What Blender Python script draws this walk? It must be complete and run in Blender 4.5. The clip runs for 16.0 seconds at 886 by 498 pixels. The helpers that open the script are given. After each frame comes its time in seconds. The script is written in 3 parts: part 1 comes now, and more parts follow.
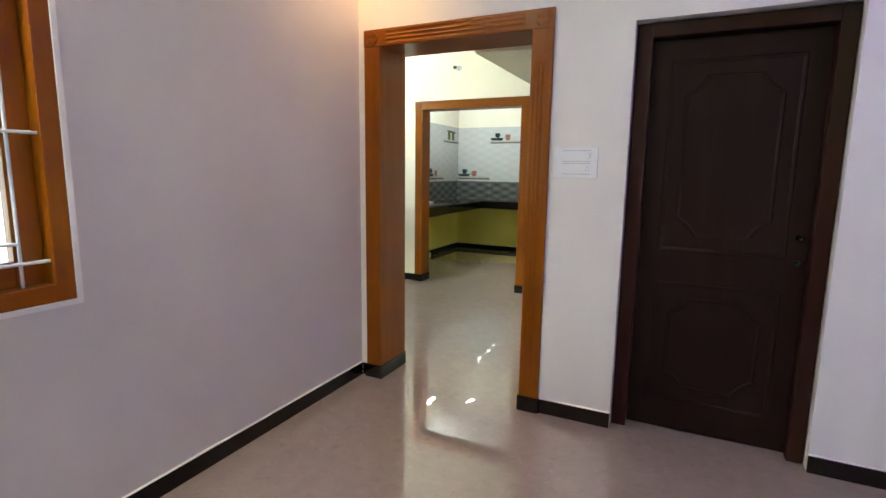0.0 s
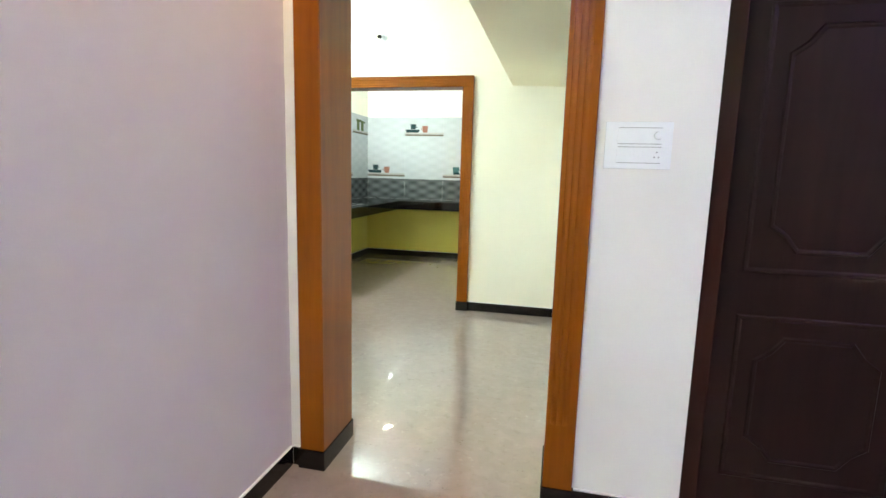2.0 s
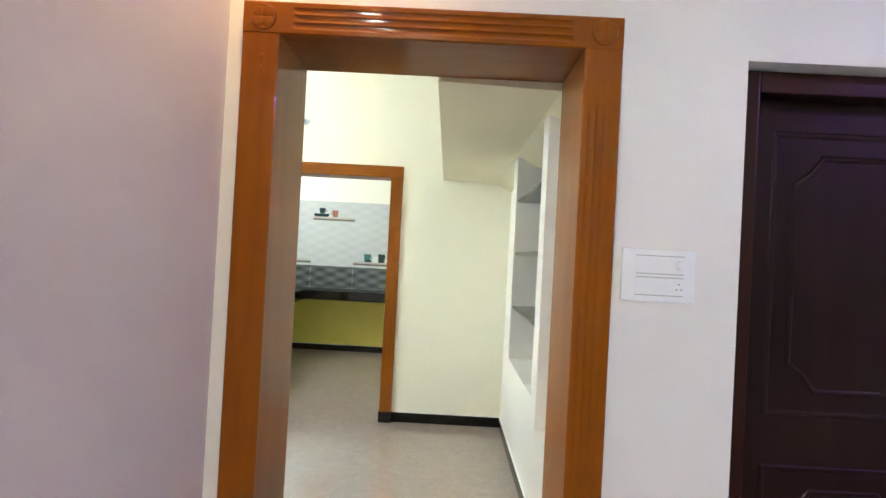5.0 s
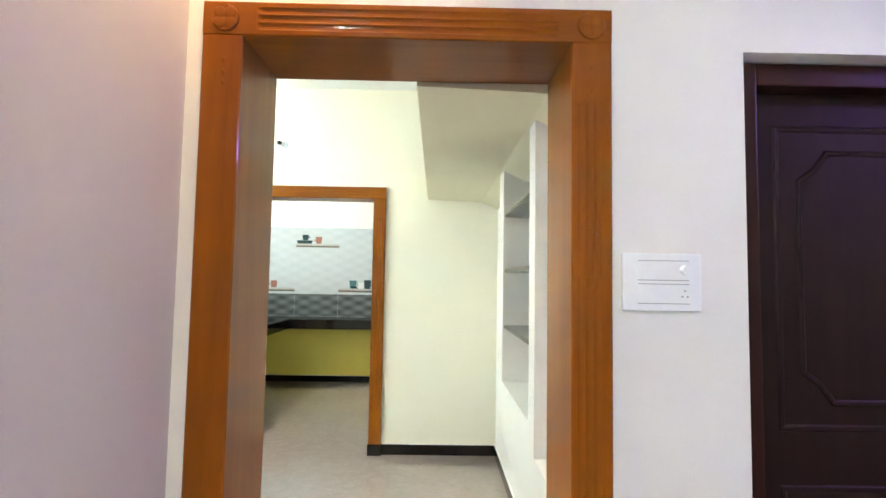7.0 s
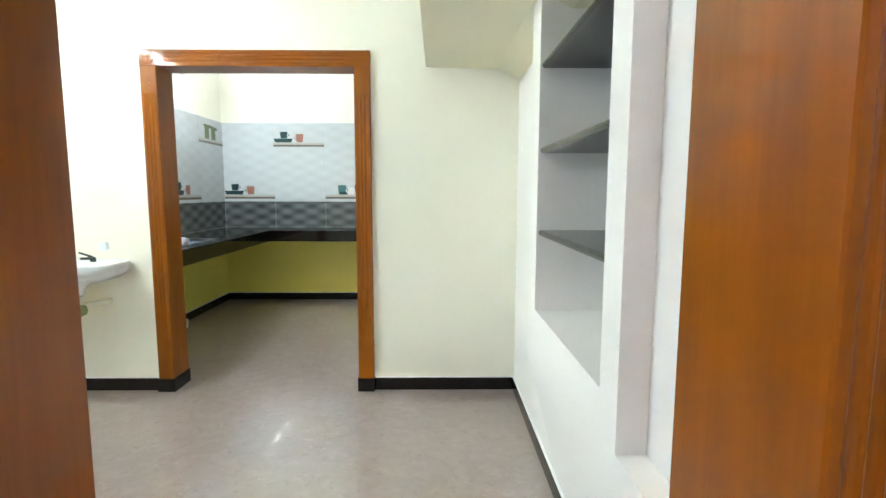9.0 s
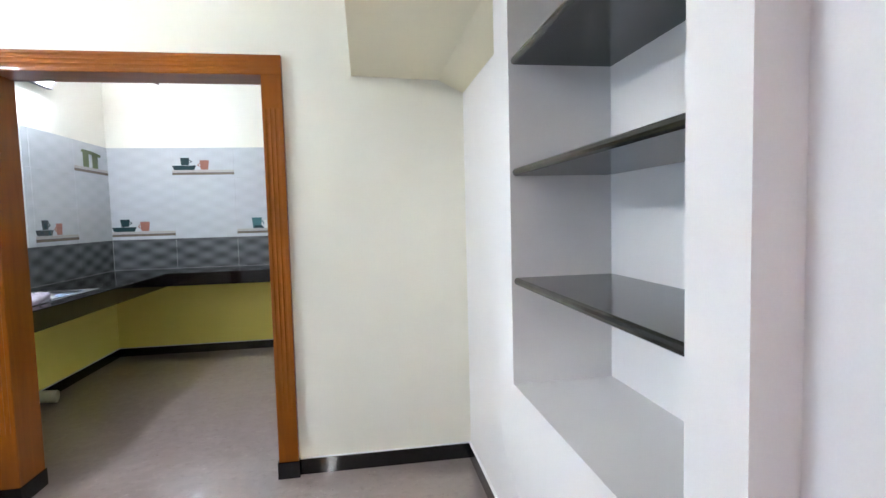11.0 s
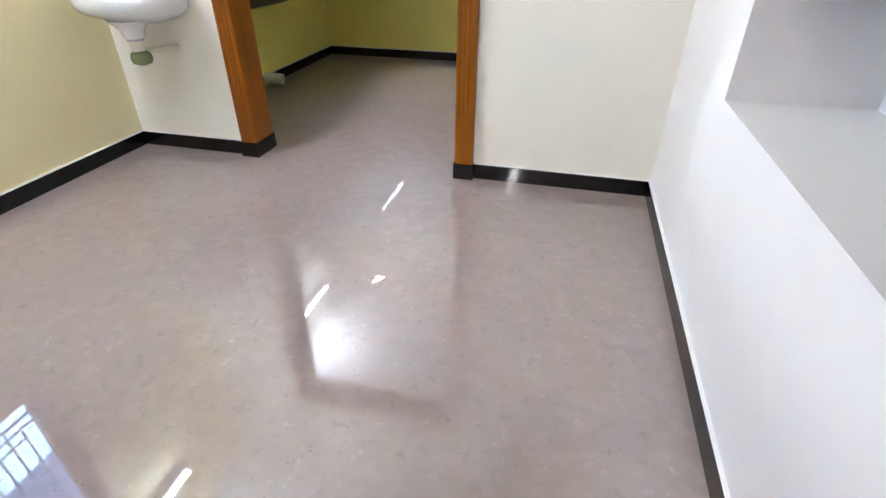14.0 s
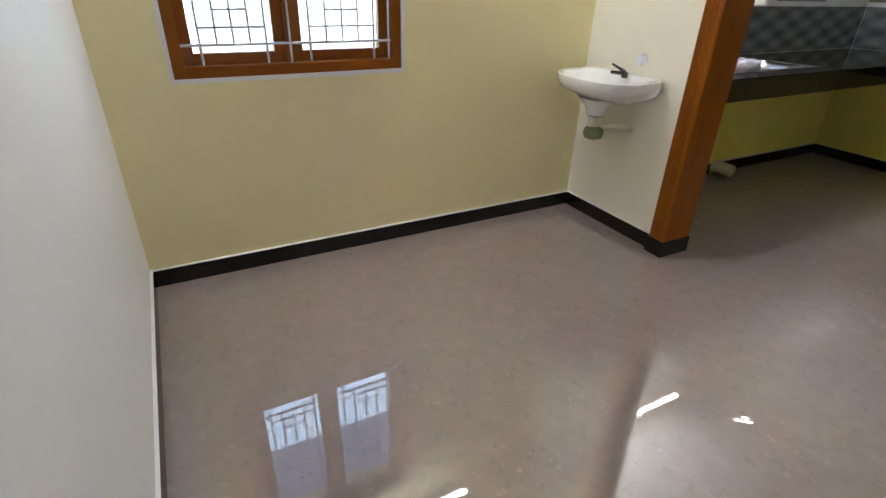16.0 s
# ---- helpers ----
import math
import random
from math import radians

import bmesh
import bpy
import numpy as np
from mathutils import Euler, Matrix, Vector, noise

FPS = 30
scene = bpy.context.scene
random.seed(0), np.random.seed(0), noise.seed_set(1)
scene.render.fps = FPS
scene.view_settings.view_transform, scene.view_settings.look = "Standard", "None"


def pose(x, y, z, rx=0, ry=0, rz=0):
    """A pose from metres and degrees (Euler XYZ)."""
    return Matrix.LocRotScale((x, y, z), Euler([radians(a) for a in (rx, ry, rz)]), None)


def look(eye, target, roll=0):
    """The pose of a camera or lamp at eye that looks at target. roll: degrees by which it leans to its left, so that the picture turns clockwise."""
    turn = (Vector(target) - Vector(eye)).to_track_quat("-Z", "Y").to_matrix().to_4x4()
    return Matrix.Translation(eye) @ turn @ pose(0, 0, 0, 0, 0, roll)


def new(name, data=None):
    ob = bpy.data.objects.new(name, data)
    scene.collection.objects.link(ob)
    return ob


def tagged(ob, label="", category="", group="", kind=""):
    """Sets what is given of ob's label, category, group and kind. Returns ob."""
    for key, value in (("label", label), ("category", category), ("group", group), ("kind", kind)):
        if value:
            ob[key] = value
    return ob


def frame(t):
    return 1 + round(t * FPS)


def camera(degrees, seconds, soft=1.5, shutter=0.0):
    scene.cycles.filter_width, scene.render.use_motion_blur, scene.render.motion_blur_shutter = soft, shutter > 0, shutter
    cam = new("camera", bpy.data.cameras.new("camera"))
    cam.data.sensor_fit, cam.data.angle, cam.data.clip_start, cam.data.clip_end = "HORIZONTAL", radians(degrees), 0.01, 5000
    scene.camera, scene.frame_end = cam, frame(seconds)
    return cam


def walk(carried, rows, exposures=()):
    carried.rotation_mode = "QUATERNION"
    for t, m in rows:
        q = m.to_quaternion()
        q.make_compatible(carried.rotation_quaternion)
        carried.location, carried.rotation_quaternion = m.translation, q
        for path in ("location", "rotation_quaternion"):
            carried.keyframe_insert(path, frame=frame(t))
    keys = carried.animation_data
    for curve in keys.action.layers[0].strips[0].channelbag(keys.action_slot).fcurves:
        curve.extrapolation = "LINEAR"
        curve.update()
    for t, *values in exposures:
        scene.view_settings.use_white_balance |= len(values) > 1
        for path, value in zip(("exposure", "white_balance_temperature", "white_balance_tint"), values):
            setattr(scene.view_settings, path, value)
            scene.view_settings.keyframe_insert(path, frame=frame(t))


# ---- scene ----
cam = camera(82.7, 16.0)
PATH = [
    (0, (0.038, 0.134, 1.36), (-0.819, 1.915, 1.054), 0.8),
    (0.5, (-0.145, 0.334, 1.327), (-0.921, 2.152, 1.024), 1.3),
    (1, (-0.337, 0.557, 1.336), (-1.109, 2.377, 1.036), 1.3),
    (1.5, (-0.58, 0.737, 1.337), (-1.195, 2.616, 1.034), 1.9),
    (2, (-0.757, 0.929, 1.304), (-1.190, 2.859, 1.003), 1.5),
    (2.5, (-0.895, 1.154, 1.318), (-1.297, 3.085, 0.989), 0.9),
    (3, (-1.026, 1.264, 1.300), (-1.293, 3.212, 0.931), 1.1),
    (3.5, (-1.118, 1.303, 1.299), (-1.229, 3.259, 0.897), 1.9),
    (4, (-1.156, 1.290, 1.336), (-1.186, 3.248, 0.931), 2.6),
    (4.5, (-1.153, 1.281, 1.396), (-1.156, 3.266, 1.150), 3.1),
    (5, (-1.138, 1.28, 1.445), (-1.157, 3.28, 1.465), 3.0),
    (7.5, (-1.123, 1.541, 1.386), (-1.097, 3.537, 1.511), 0.5),
    (8, (-1.102, 1.772, 1.357), (-1.134, 3.772, 1.339), 0.7),
    (8.5, (-1.121, 2.08, 1.324), (-1.157, 4.074, 1.179), 0.6),
    (9, (-1.133, 2.339, 1.307), (-1.11, 4.326, 1.082), 0.1),
    (9.5, (-1.135, 2.572, 1.317), (-1.066, 4.555, 1.066), -1.3),
    (12, (-1.185, 2.933, 1.351), (-0.782, 4.891, 1.291), -0.8),
    (12.5, (-1.133, 2.953, 1.291), (-1.189, 4.928, 0.982), -1.6),
    (13, (-1.112, 2.957, 1.245), (-1.300, 4.844, 0.611), -1.6),
    (13.5, (-1.097, 2.963, 1.169), (-1.339, 4.688, 0.187), -1.8),
    (14, (-1.105, 3.016, 1.173), (-1.497, 4.657, 0.099), 0.4),
    (14.5, (-1.185, 3.166, 1.186), (-1.651, 4.777, 0.098), 5.2),
    (15, (-1.264, 3.288, 1.198), (-2.091, 4.705, 0.054), 3.1),
    (15.5, (-1.297, 3.339, 1.239), (-2.591, 4.351, 0.098), 1.4),
    (16, (-1.303, 3.368, 1.297), (-2.854, 4.206, 0.354), 1.6),
]
EXPOSURES = [(0.0, 2.4, 6850, 5), (0.5, 2.76, 6800, 3), (1.0, 3.04, 6700, 1), (2.0, 3.13, 6500, -1), (4.0, 3.15, 6400, 0), (4.5, 3.2, 6400, 0), (5.0, 2.77, 6700, 5), (7.5, 3.06, 6550, 2), (8.0, 3.04, 6500, 1), (9.0, 2.86, 6150, 7), (9.5, 2.82, 5800, 14), (12.0, 2.48, 5950, 22), (12.5, 2.53, 5900, 23), (13.5, 2.85, 5950, 23), (14.5, 2.83, 5900, 22), (15.0, 2.87, 5850, 22), (15.5, 2.62, 6050, 22), (16.0, 1.83, 6650, 21)]
walk(cam, [(t, look(eye, target, roll)) for t, eye, target, roll in PATH], EXPOSURES)
# ---- world, lights ----
world = bpy.data.worlds.new("sky")
scene.world = world
world.use_nodes = True
wn = world.node_tree
sky = wn.nodes.new("ShaderNodeTexSky")
sky.sky_type = "NISHITA"
sky.sun_disc = False
sky.sun_elevation, sky.sun_rotation = radians(50), radians(100)
wn.links.new(sky.outputs[0], wn.nodes["Background"].inputs[0])
wn.nodes["Background"].inputs[1].default_value = 0.15
sun = new("sun", bpy.data.lights.new("sun", "SUN"))
sun.data.energy, sun.data.angle, sun.data.color = 2.5, radians(0.6), (1, 0.95, 0.88)
sun.matrix_world = look((6, -1, 8), (0, 0, 0))

TUBE = 61.0


def area_lamp(name, m, sx, sy, watts, colour):
    d = bpy.data.lights.new(name, "AREA")
    d.shape, d.size, d.size_y, d.energy, d.color = "RECTANGLE", sx, sy, watts, colour
    o = new(name, d)
    o.matrix_world = m
    return o


# hall: coloured cove strips and a warm downlight at the ceiling; the tube light on its west wall is a thing further down
area_lamp("cove_light_violet", look((2.2, 1.3, 2.86), (1.2, 2.4, 0.6)), 0.1, 2.4, 12, (0.42, 0.22, 1.0))
area_lamp("cove_light_green", look((1.3, -2.4, 2.86), (0.4, 2.0, 1.2)), 2.0, 0.1, 0.6, (0.2, 1.0, 0.35))
spot = new("warm_downlight", bpy.data.lights.new("warm_downlight", "SPOT"))
spot.data.energy, spot.data.color, spot.data.spot_size, spot.data.spot_blend = 8, (1.0, 0.62, 0.28), radians(110), 0.9
spot.data.shadow_soft_size = 0.04
spot.matrix_world = look((-1.62, 2.55, 2.93), (-1.72, 2.66, 0))

# daylight standing in the window openings, outside the glass
for n, (x, y, z, w, h, watts) in enumerate(((-3.98, 3.89, 1.32, 1.0, 0.64, 2.3), (-3.98, 6.6, 1.68, 0.95, 0.9, 0.8), (-2.16, 0.24, 1.5, 1.65, 1.1, 3.0))):
    area_lamp("window_daylight", look((x, y, z), (x + 1, y, z)), w, h, watts, (0.52, 0.79, 1.0))

# ---- materials ----


def material(name, base, rough=0.5, metal=0.0, scale=8.0, vary=0.06, fine=120.0, bump=0.0, bscale=200.0, spec=0.5, coat=0.0, per_object=0.0):
    """Principled material with colour variation at two scales and fine relief, in metres."""
    m = bpy.data.materials.new(name)
    m.use_nodes = True
    nt = m.node_tree
    b = nt.nodes["Principled BSDF"]
    b.inputs["Roughness"].default_value, b.inputs["Metallic"].default_value = rough, metal
    b.inputs["Specular IOR Level"].default_value = spec
    b.inputs["Coat Weight"].default_value, b.inputs["Coat Roughness"].default_value = coat, 0.08
    co = nt.nodes.new("ShaderNodeTexCoord")
    n1, n2 = nt.nodes.new("ShaderNodeTexNoise"), nt.nodes.new("ShaderNodeTexNoise")
    n1.inputs["Scale"].default_value, n2.inputs["Scale"].default_value = scale, fine
    n1.inputs["Detail"].default_value = 4
    for n in (n1, n2):
        nt.links.new(co.outputs["Object"], n.inputs["Vector"])
    mix = nt.nodes.new("ShaderNodeMath")
    mix.operation = "MULTIPLY_ADD"
    nt.links.new(n2.outputs["Fac"], mix.inputs[0])
    mix.inputs[1].default_value = 0.4
    nt.links.new(n1.outputs["Fac"], mix.inputs[2])
    ramp = nt.nodes.new("ShaderNodeMapRange")
    ramp.inputs["From Min"].default_value, ramp.inputs["From Max"].default_value = 0.4, 1.0
    ramp.inputs["To Min"].default_value, ramp.inputs["To Max"].default_value = 1 - vary, 1 + vary
    nt.links.new(mix.outputs[0], ramp.inputs["Value"])
    hsv = nt.nodes.new("ShaderNodeHueSaturation")
    hsv.inputs["Color"].default_value = (*base, 1)
    nt.links.new(ramp.outputs[0], hsv.inputs["Value"])
    nt.links.new(hsv.outputs[0], b.inputs["Base Color"])
    if bump:
        bp, nb = nt.nodes.new("ShaderNodeBump"), nt.nodes.new("ShaderNodeTexNoise")
        nb.inputs["Scale"].default_value = bscale
        nb.inputs["Detail"].default_value = 3
        nt.links.new(co.outputs["Object"], nb.inputs["Vector"])
        nt.links.new(nb.outputs["Fac"], bp.inputs["Height"])
        bp.inputs["Strength"].default_value, bp.inputs["Distance"].default_value = bump, 0.002
        nt.links.new(bp.outputs[0], b.inputs["Normal"])
    return m


def emitter(name, colour, strength):
    m = bpy.data.materials.new(name)
    m.use_nodes = True
    b = m.node_tree.nodes["Principled BSDF"]
    b.inputs["Base Color"].default_value = (0.8, 0.8, 0.8, 1)
    b.inputs["Emission Color"].default_value = (*colour, 1)
    b.inputs["Emission Strength"].default_value = strength
    return m


def wood_material(name, dark, light, along="Z", gloss=0.3, coat=0.24, spec=0.12):
    """Varnished teak: stretched grain, growth bands and small pores."""
    m = bpy.data.materials.new(name)
    m.use_nodes = True
    nt = m.node_tree
    b = nt.nodes["Principled BSDF"]
    b.inputs["Roughness"].default_value = gloss
    b.inputs["Specular IOR Level"].default_value = spec
    b.inputs["Coat Weight"].default_value, b.inputs["Coat Roughness"].default_value = coat, 0.07
    co, mp = nt.nodes.new("ShaderNodeTexCoord"), nt.nodes.new("ShaderNodeMapping")
    s = {"X": (1.2, 14, 14), "Y": (14, 1.2, 14), "Z": (14, 14, 1.2)}[along]
    mp.inputs["Scale"].default_value = s
    nt.links.new(co.outputs["Object"], mp.inputs["Vector"])
    n1, n2 = nt.nodes.new("ShaderNodeTexNoise"), nt.nodes.new("ShaderNodeTexNoise")
    n1.inputs["Scale"].default_value, n1.inputs["Detail"].default_value, n1.inputs["Distortion"].default_value = 1.1, 5, 0.8
    n2.inputs["Scale"].default_value, n2.inputs["Detail"].default_value = 9, 4
    for n in (n1, n2):
        nt.links.new(mp.outputs[0], n.inputs["Vector"])
    mx = nt.nodes.new("ShaderNodeMix")
    mx.data_type, mx.inputs[0].default_value = "FLOAT", 0.22
    nt.links.new(n1.outputs["Fac"], mx.inputs[2])
    nt.links.new(n2.outputs["Fac"], mx.inputs[3])
    rp = nt.nodes.new("ShaderNodeValToRGB")
    rp.color_ramp.elements[0].position, rp.color_ramp.elements[0].color = 0.25, (*dark, 1)
    rp.color_ramp.elements[1].position, rp.color_ramp.elements[1].color = 0.75, (*light, 1)
    nt.links.new(mx.outputs[0], rp.inputs[0])
    nt.links.new(rp.outputs[0], b.inputs["Base Color"])
    bp = nt.nodes.new("ShaderNodeBump")
    bp.inputs["Strength"].default_value, bp.inputs["Distance"].default_value = 0.05, 0.0006
    nt.links.new(n2.outputs["Fac"], bp.inputs["Height"])
    nt.links.new(bp.outputs[0], b.inputs["Normal"])
    return m


def floor_material():
    """Polished vitrified tile: warm grey-brown with soft clouds, pale flakes and dark grains under a clear polish."""
    m = bpy.data.materials.new("polished_vitrified_floor")
    m.use_nodes = True
    nt = m.node_tree
    b = nt.nodes["Principled BSDF"]
    b.inputs["Roughness"].default_value, b.inputs["IOR"].default_value = 0.004, 1.58
    b.inputs["Specular IOR Level"].default_value = 1.0
    co = nt.nodes.new("ShaderNodeTexCoord")
    def ranged(out, lo, hi):
        r = nt.nodes.new("ShaderNodeMapRange")
        r.inputs["From Min"].default_value, r.inputs["From Max"].default_value = lo, hi
        nt.links.new(out, r.inputs["Value"])
        return r.outputs[0]
    def tex(scale, detail, lo, hi, warp=0.0):
        n = nt.nodes.new("ShaderNodeTexNoise")
        n.inputs["Scale"].default_value, n.inputs["Detail"].default_value, n.inputs["Distortion"].default_value = scale, detail, warp
        nt.links.new(co.outputs["Object"], n.inputs["Vector"])
        return ranged(n.outputs["Fac"], lo, hi)
    def grains(scale, hi, lo):
        v = nt.nodes.new("ShaderNodeTexVoronoi")
        v.inputs["Scale"].default_value, v.inputs["Randomness"].default_value = scale, 1.0
        nt.links.new(co.outputs["Object"], v.inputs["Vector"])
        return ranged(v.outputs["Distance"], hi, lo)
    def mixed(fac, a, c):
        x = nt.nodes.new("ShaderNodeMix")
        x.data_type = "RGBA"
        nt.links.new(fac, x.inputs[0])
        for sock, v in ((x.inputs[6], a), (x.inputs[7], c)):
            if isinstance(v, tuple):
                sock.default_value = (*v, 1)
            else:
                nt.links.new(v, sock)
        return x.outputs[2]
    def both(a, c):
        x = nt.nodes.new("ShaderNodeMath")
        x.operation = "MULTIPLY"
        nt.links.new(a, x.inputs[0])
        nt.links.new(c, x.inputs[1])
        return x.outputs[0]
    c = mixed(tex(1.6, 3, 0.3, 0.7), (0.274, 0.218, 0.194), (0.296, 0.238, 0.213))
    c = mixed(tex(13, 5, 0.44, 0.80, 0.6), c, (0.316, 0.256, 0.231))
    c = mixed(tex(24, 3, 0.57, 0.86, 0.4), c, (0.232, 0.181, 0.158))
    c = mixed(both(tex(30, 2, 0.60, 0.82), tex(5, 2, 0.45, 0.65)), c, (0.39, 0.322, 0.295))
    c = mixed(both(grains(42, 0.19, 0.09), tex(9, 2, 0.56, 0.66)), c, (0.19, 0.145, 0.125))
    nt.links.new(c, b.inputs["Base Color"])
    return m


def relief_tile(name, low, high, px, pz, strength, rough):
    """Glazed wall tile with a woven pillow relief: pitch px across and pz up, in metres."""
    m = bpy.data.materials.new(name)
    m.use_nodes = True
    nt = m.node_tree
    b = nt.nodes["Principled BSDF"]
    b.inputs["Roughness"].default_value = rough
    geo, sep = nt.nodes.new("ShaderNodeNewGeometry"), nt.nodes.new("ShaderNodeSeparateXYZ")
    nt.links.new(geo.outputs["Position"], sep.inputs[0])
    def op(kind, a, c=None):
        n = nt.nodes.new("ShaderNodeMath")
        n.operation = kind
        for i, v in enumerate((a, c)):
            if v is None:
                continue
            if isinstance(v, (int, float)):
                n.inputs[i].default_value = v
            else:
                nt.links.new(v, n.inputs[i])
        return n.outputs[0]
    run = op("ADD", sep.outputs["X"], sep.outputs["Y"])
    u = op("SINE", op("MULTIPLY", run, 2 * math.pi / px))
    v = op("SINE", op("MULTIPLY", sep.outputs["Z"], 2 * math.pi / pz))
    w = op("MULTIPLY_ADD", op("MULTIPLY", u, v), 0.5)
    w.node.inputs[2].default_value = 0.5
    n = nt.nodes.new("ShaderNodeTexNoise")
    n.inputs["Scale"].default_value = 14
    nt.links.new(geo.outputs["Position"], n.inputs["Vector"])
    fac = op("ADD", op("MULTIPLY", w, 0.8), op("MULTIPLY", n.outputs["Fac"], 0.25))
    x = nt.nodes.new("ShaderNodeMix")
    x.data_type = "RGBA"
    x.inputs[6].default_value, x.inputs[7].default_value = (*low, 1), (*high, 1)
    nt.links.new(fac, x.inputs[0])
    nt.links.new(x.outputs[2], b.inputs["Base Color"])
    bp = nt.nodes.new("ShaderNodeBump")
    bp.inputs["Strength"].default_value, bp.inputs["Distance"].default_value = strength, 0.004
    nt.links.new(w, bp.inputs["Height"])
    nt.links.new(bp.outputs[0], b.inputs["Normal"])
    return m


def glass_material():
    m = bpy.data.materials.new("window_glass")
    m.use_nodes = True
    b = m.node_tree.nodes["Principled BSDF"]
    b.inputs["Base Color"].default_value = (0.95, 0.98, 0.97, 1)
    b.inputs["Transmission Weight"].default_value, b.inputs["Roughness"].default_value = 1.0, 0.02
    return m


HALL_PAINT = material("lilac_white_wall_paint", (0.66, 0.605, 0.602), 0.6, scale=1.5, vary=0.035, fine=260, bump=0.12, bscale=160)
WHITE_PAINT = material("white_wall_paint", (0.82, 0.80, 0.79), 0.55, scale=1.5, vary=0.03, fine=260, bump=0.12, bscale=160)
CREAM_PAINT = material("cream_wall_paint", (0.88, 0.79, 0.46), 0.55, scale=1.5, vary=0.035, fine=260, bump=0.12, bscale=160)
PALE_PAINT = material("pale_cream_wall_paint", (0.86, 0.815, 0.69), 0.55, scale=1.5, vary=0.03, fine=260, bump=0.12, bscale=160)
NICHE_PAINT = material("cool_white_wall_paint", (0.86, 0.82, 0.785), 0.5, scale=1.5, vary=0.03, fine=260, bump=0.12, bscale=160)
# cream wall in the counter's shade: the shade is put in as yellow
SHADED_CREAM_PAINT = material("shaded_cream_wall_paint", (0.88, 0.765, 0.17), 0.55, scale=1.5, vary=0.04, fine=260, bump=0.12, bscale=160)
LOFT_PAINT = material("warm_cream_wall_paint", (0.85, 0.785, 0.58), 0.55, scale=1.5, vary=0.035, fine=260, bump=0.12, bscale=160)
KITCHEN_PAINT = material("light_cream_wall_paint", (0.83, 0.81, 0.71), 0.55, scale=1.5, vary=0.035, fine=260, bump=0.12, bscale=160)
CEIL_PAINT = material("white_ceiling_paint", (0.89, 0.88, 0.86), 0.7, scale=2, vary=0.03)
FLOOR = floor_material()
GRANITE = material("polished_black_granite", (0.010, 0.0068, 0.0055), 0.07, scale=40, vary=0.35, fine=400, spec=0.4)
GREY_GRANITE = material("grey_black_granite", (0.021, 0.019, 0.014), 0.16, scale=60, vary=0.45, fine=500)
TEAK = wood_material("varnished_teak", (0.185, 0.048, 0.0022), (0.275, 0.08, 0.004), "Z")
TEAK_X = wood_material("varnished_teak_across", (0.185, 0.048, 0.0022), (0.275, 0.08, 0.004), "X")
TEAK_Y = wood_material("varnished_teak_sideways", (0.175, 0.043, 0.0022), (0.26, 0.073, 0.004), "Y")
DARK_DOOR = wood_material("dark_stained_door", (0.013, 0.0048, 0.0038), (0.021, 0.008, 0.0062), "Z", 0.45, 0.0, 0.15)
DARK_FRAME = wood_material("dark_red_brown_frame", (0.022, 0.0055, 0.0038), (0.036, 0.0095, 0.006), "Z", 0.32, 0.0, 0.2)
STEEL = material("brushed_steel", (0.6, 0.6, 0.6), 0.25, 1.0, scale=30, vary=0.1)
CHROME = material("dark_chrome", (0.10, 0.10, 0.105), 0.15, 1.0, scale=30, vary=0.05)
BARS = material("white_painted_steel_bar", (0.62, 0.63, 0.64), 0.4, scale=30, vary=0.08)
PLASTIC = material("white_switch_plastic", (0.87, 0.89, 0.93), 0.2, scale=30, vary=0.02)
GREY_LINE = material("grey_plastic_gap", (0.42, 0.42, 0.45), 0.5, scale=30, vary=0.05)
CERAMIC = material("white_glazed_ceramic", (0.88, 0.88, 0.865), 0.08, scale=12, vary=0.02, coat=0.5)
TRAP = material("green_tinted_plastic", (0.20, 0.23, 0.10), 0.2, scale=20, vary=0.12)
PIPE = material("cream_pvc_pipe", (0.72, 0.68, 0.52), 0.35, scale=20, vary=0.06)
WRAP = material("crumpled_plastic_wrap", (0.62, 0.56, 0.66), 0.15, scale=25, vary=0.25, coat=0.6)
LIGHT_TILE = relief_tile("pale_relief_tile", (0.49, 0.515, 0.535), (0.56, 0.585, 0.605), 0.3, 0.13, 0.02, 0.04)
DARK_TILE = relief_tile("slate_relief_tile", (0.036, 0.04, 0.04), (0.165, 0.177, 0.18), 0.3, 0.13, 0.1, 0.05)
GROUT = material("pale_grout", (0.55, 0.55, 0.54), 0.8, scale=30, vary=0.08)
PRINT_SHELF = material("printed_brown_shelf", (0.16, 0.13, 0.10), 0.12, scale=25, vary=0.2)
PRINT_EDGE = material("printed_pale_shelf_edge", (0.45, 0.42, 0.38), 0.12, scale=25, vary=0.1)
PRINT_TEAL = material("printed_dark_teal", (0.015, 0.04, 0.045), 0.12, scale=25, vary=0.2)
PRINT_RED = material("printed_terracotta", (0.32, 0.14, 0.10), 0.12, scale=25, vary=0.15)
PRINT_WHITE = material("printed_white", (0.72, 0.72, 0.70), 0.12, scale=25, vary=0.06)
PRINT_GREEN = material("printed_moss_green", (0.10, 0.13, 0.05), 0.12, scale=25, vary=0.2)
PRINT_BLUE = material("printed_blue_green", (0.06, 0.15, 0.16), 0.12, scale=25, vary=0.2)
GLASS = glass_material()
TUBE_GLOW = emitter("tube_glow", (0.90, 1.0, 1.0), TUBE)
HALL_TUBE_GLOW = emitter("warm_tube_glow", (0.96, 0.95, 0.85), TUBE * 1.05)
LAMP_GLOW = emitter("lamp_glow", (1.0, 0.95, 0.95), 12.0)
GROUND = material("packed_earth", (0.30, 0.27, 0.22), 0.9, scale=1.2, vary=0.2, bump=0.4, bscale=20)
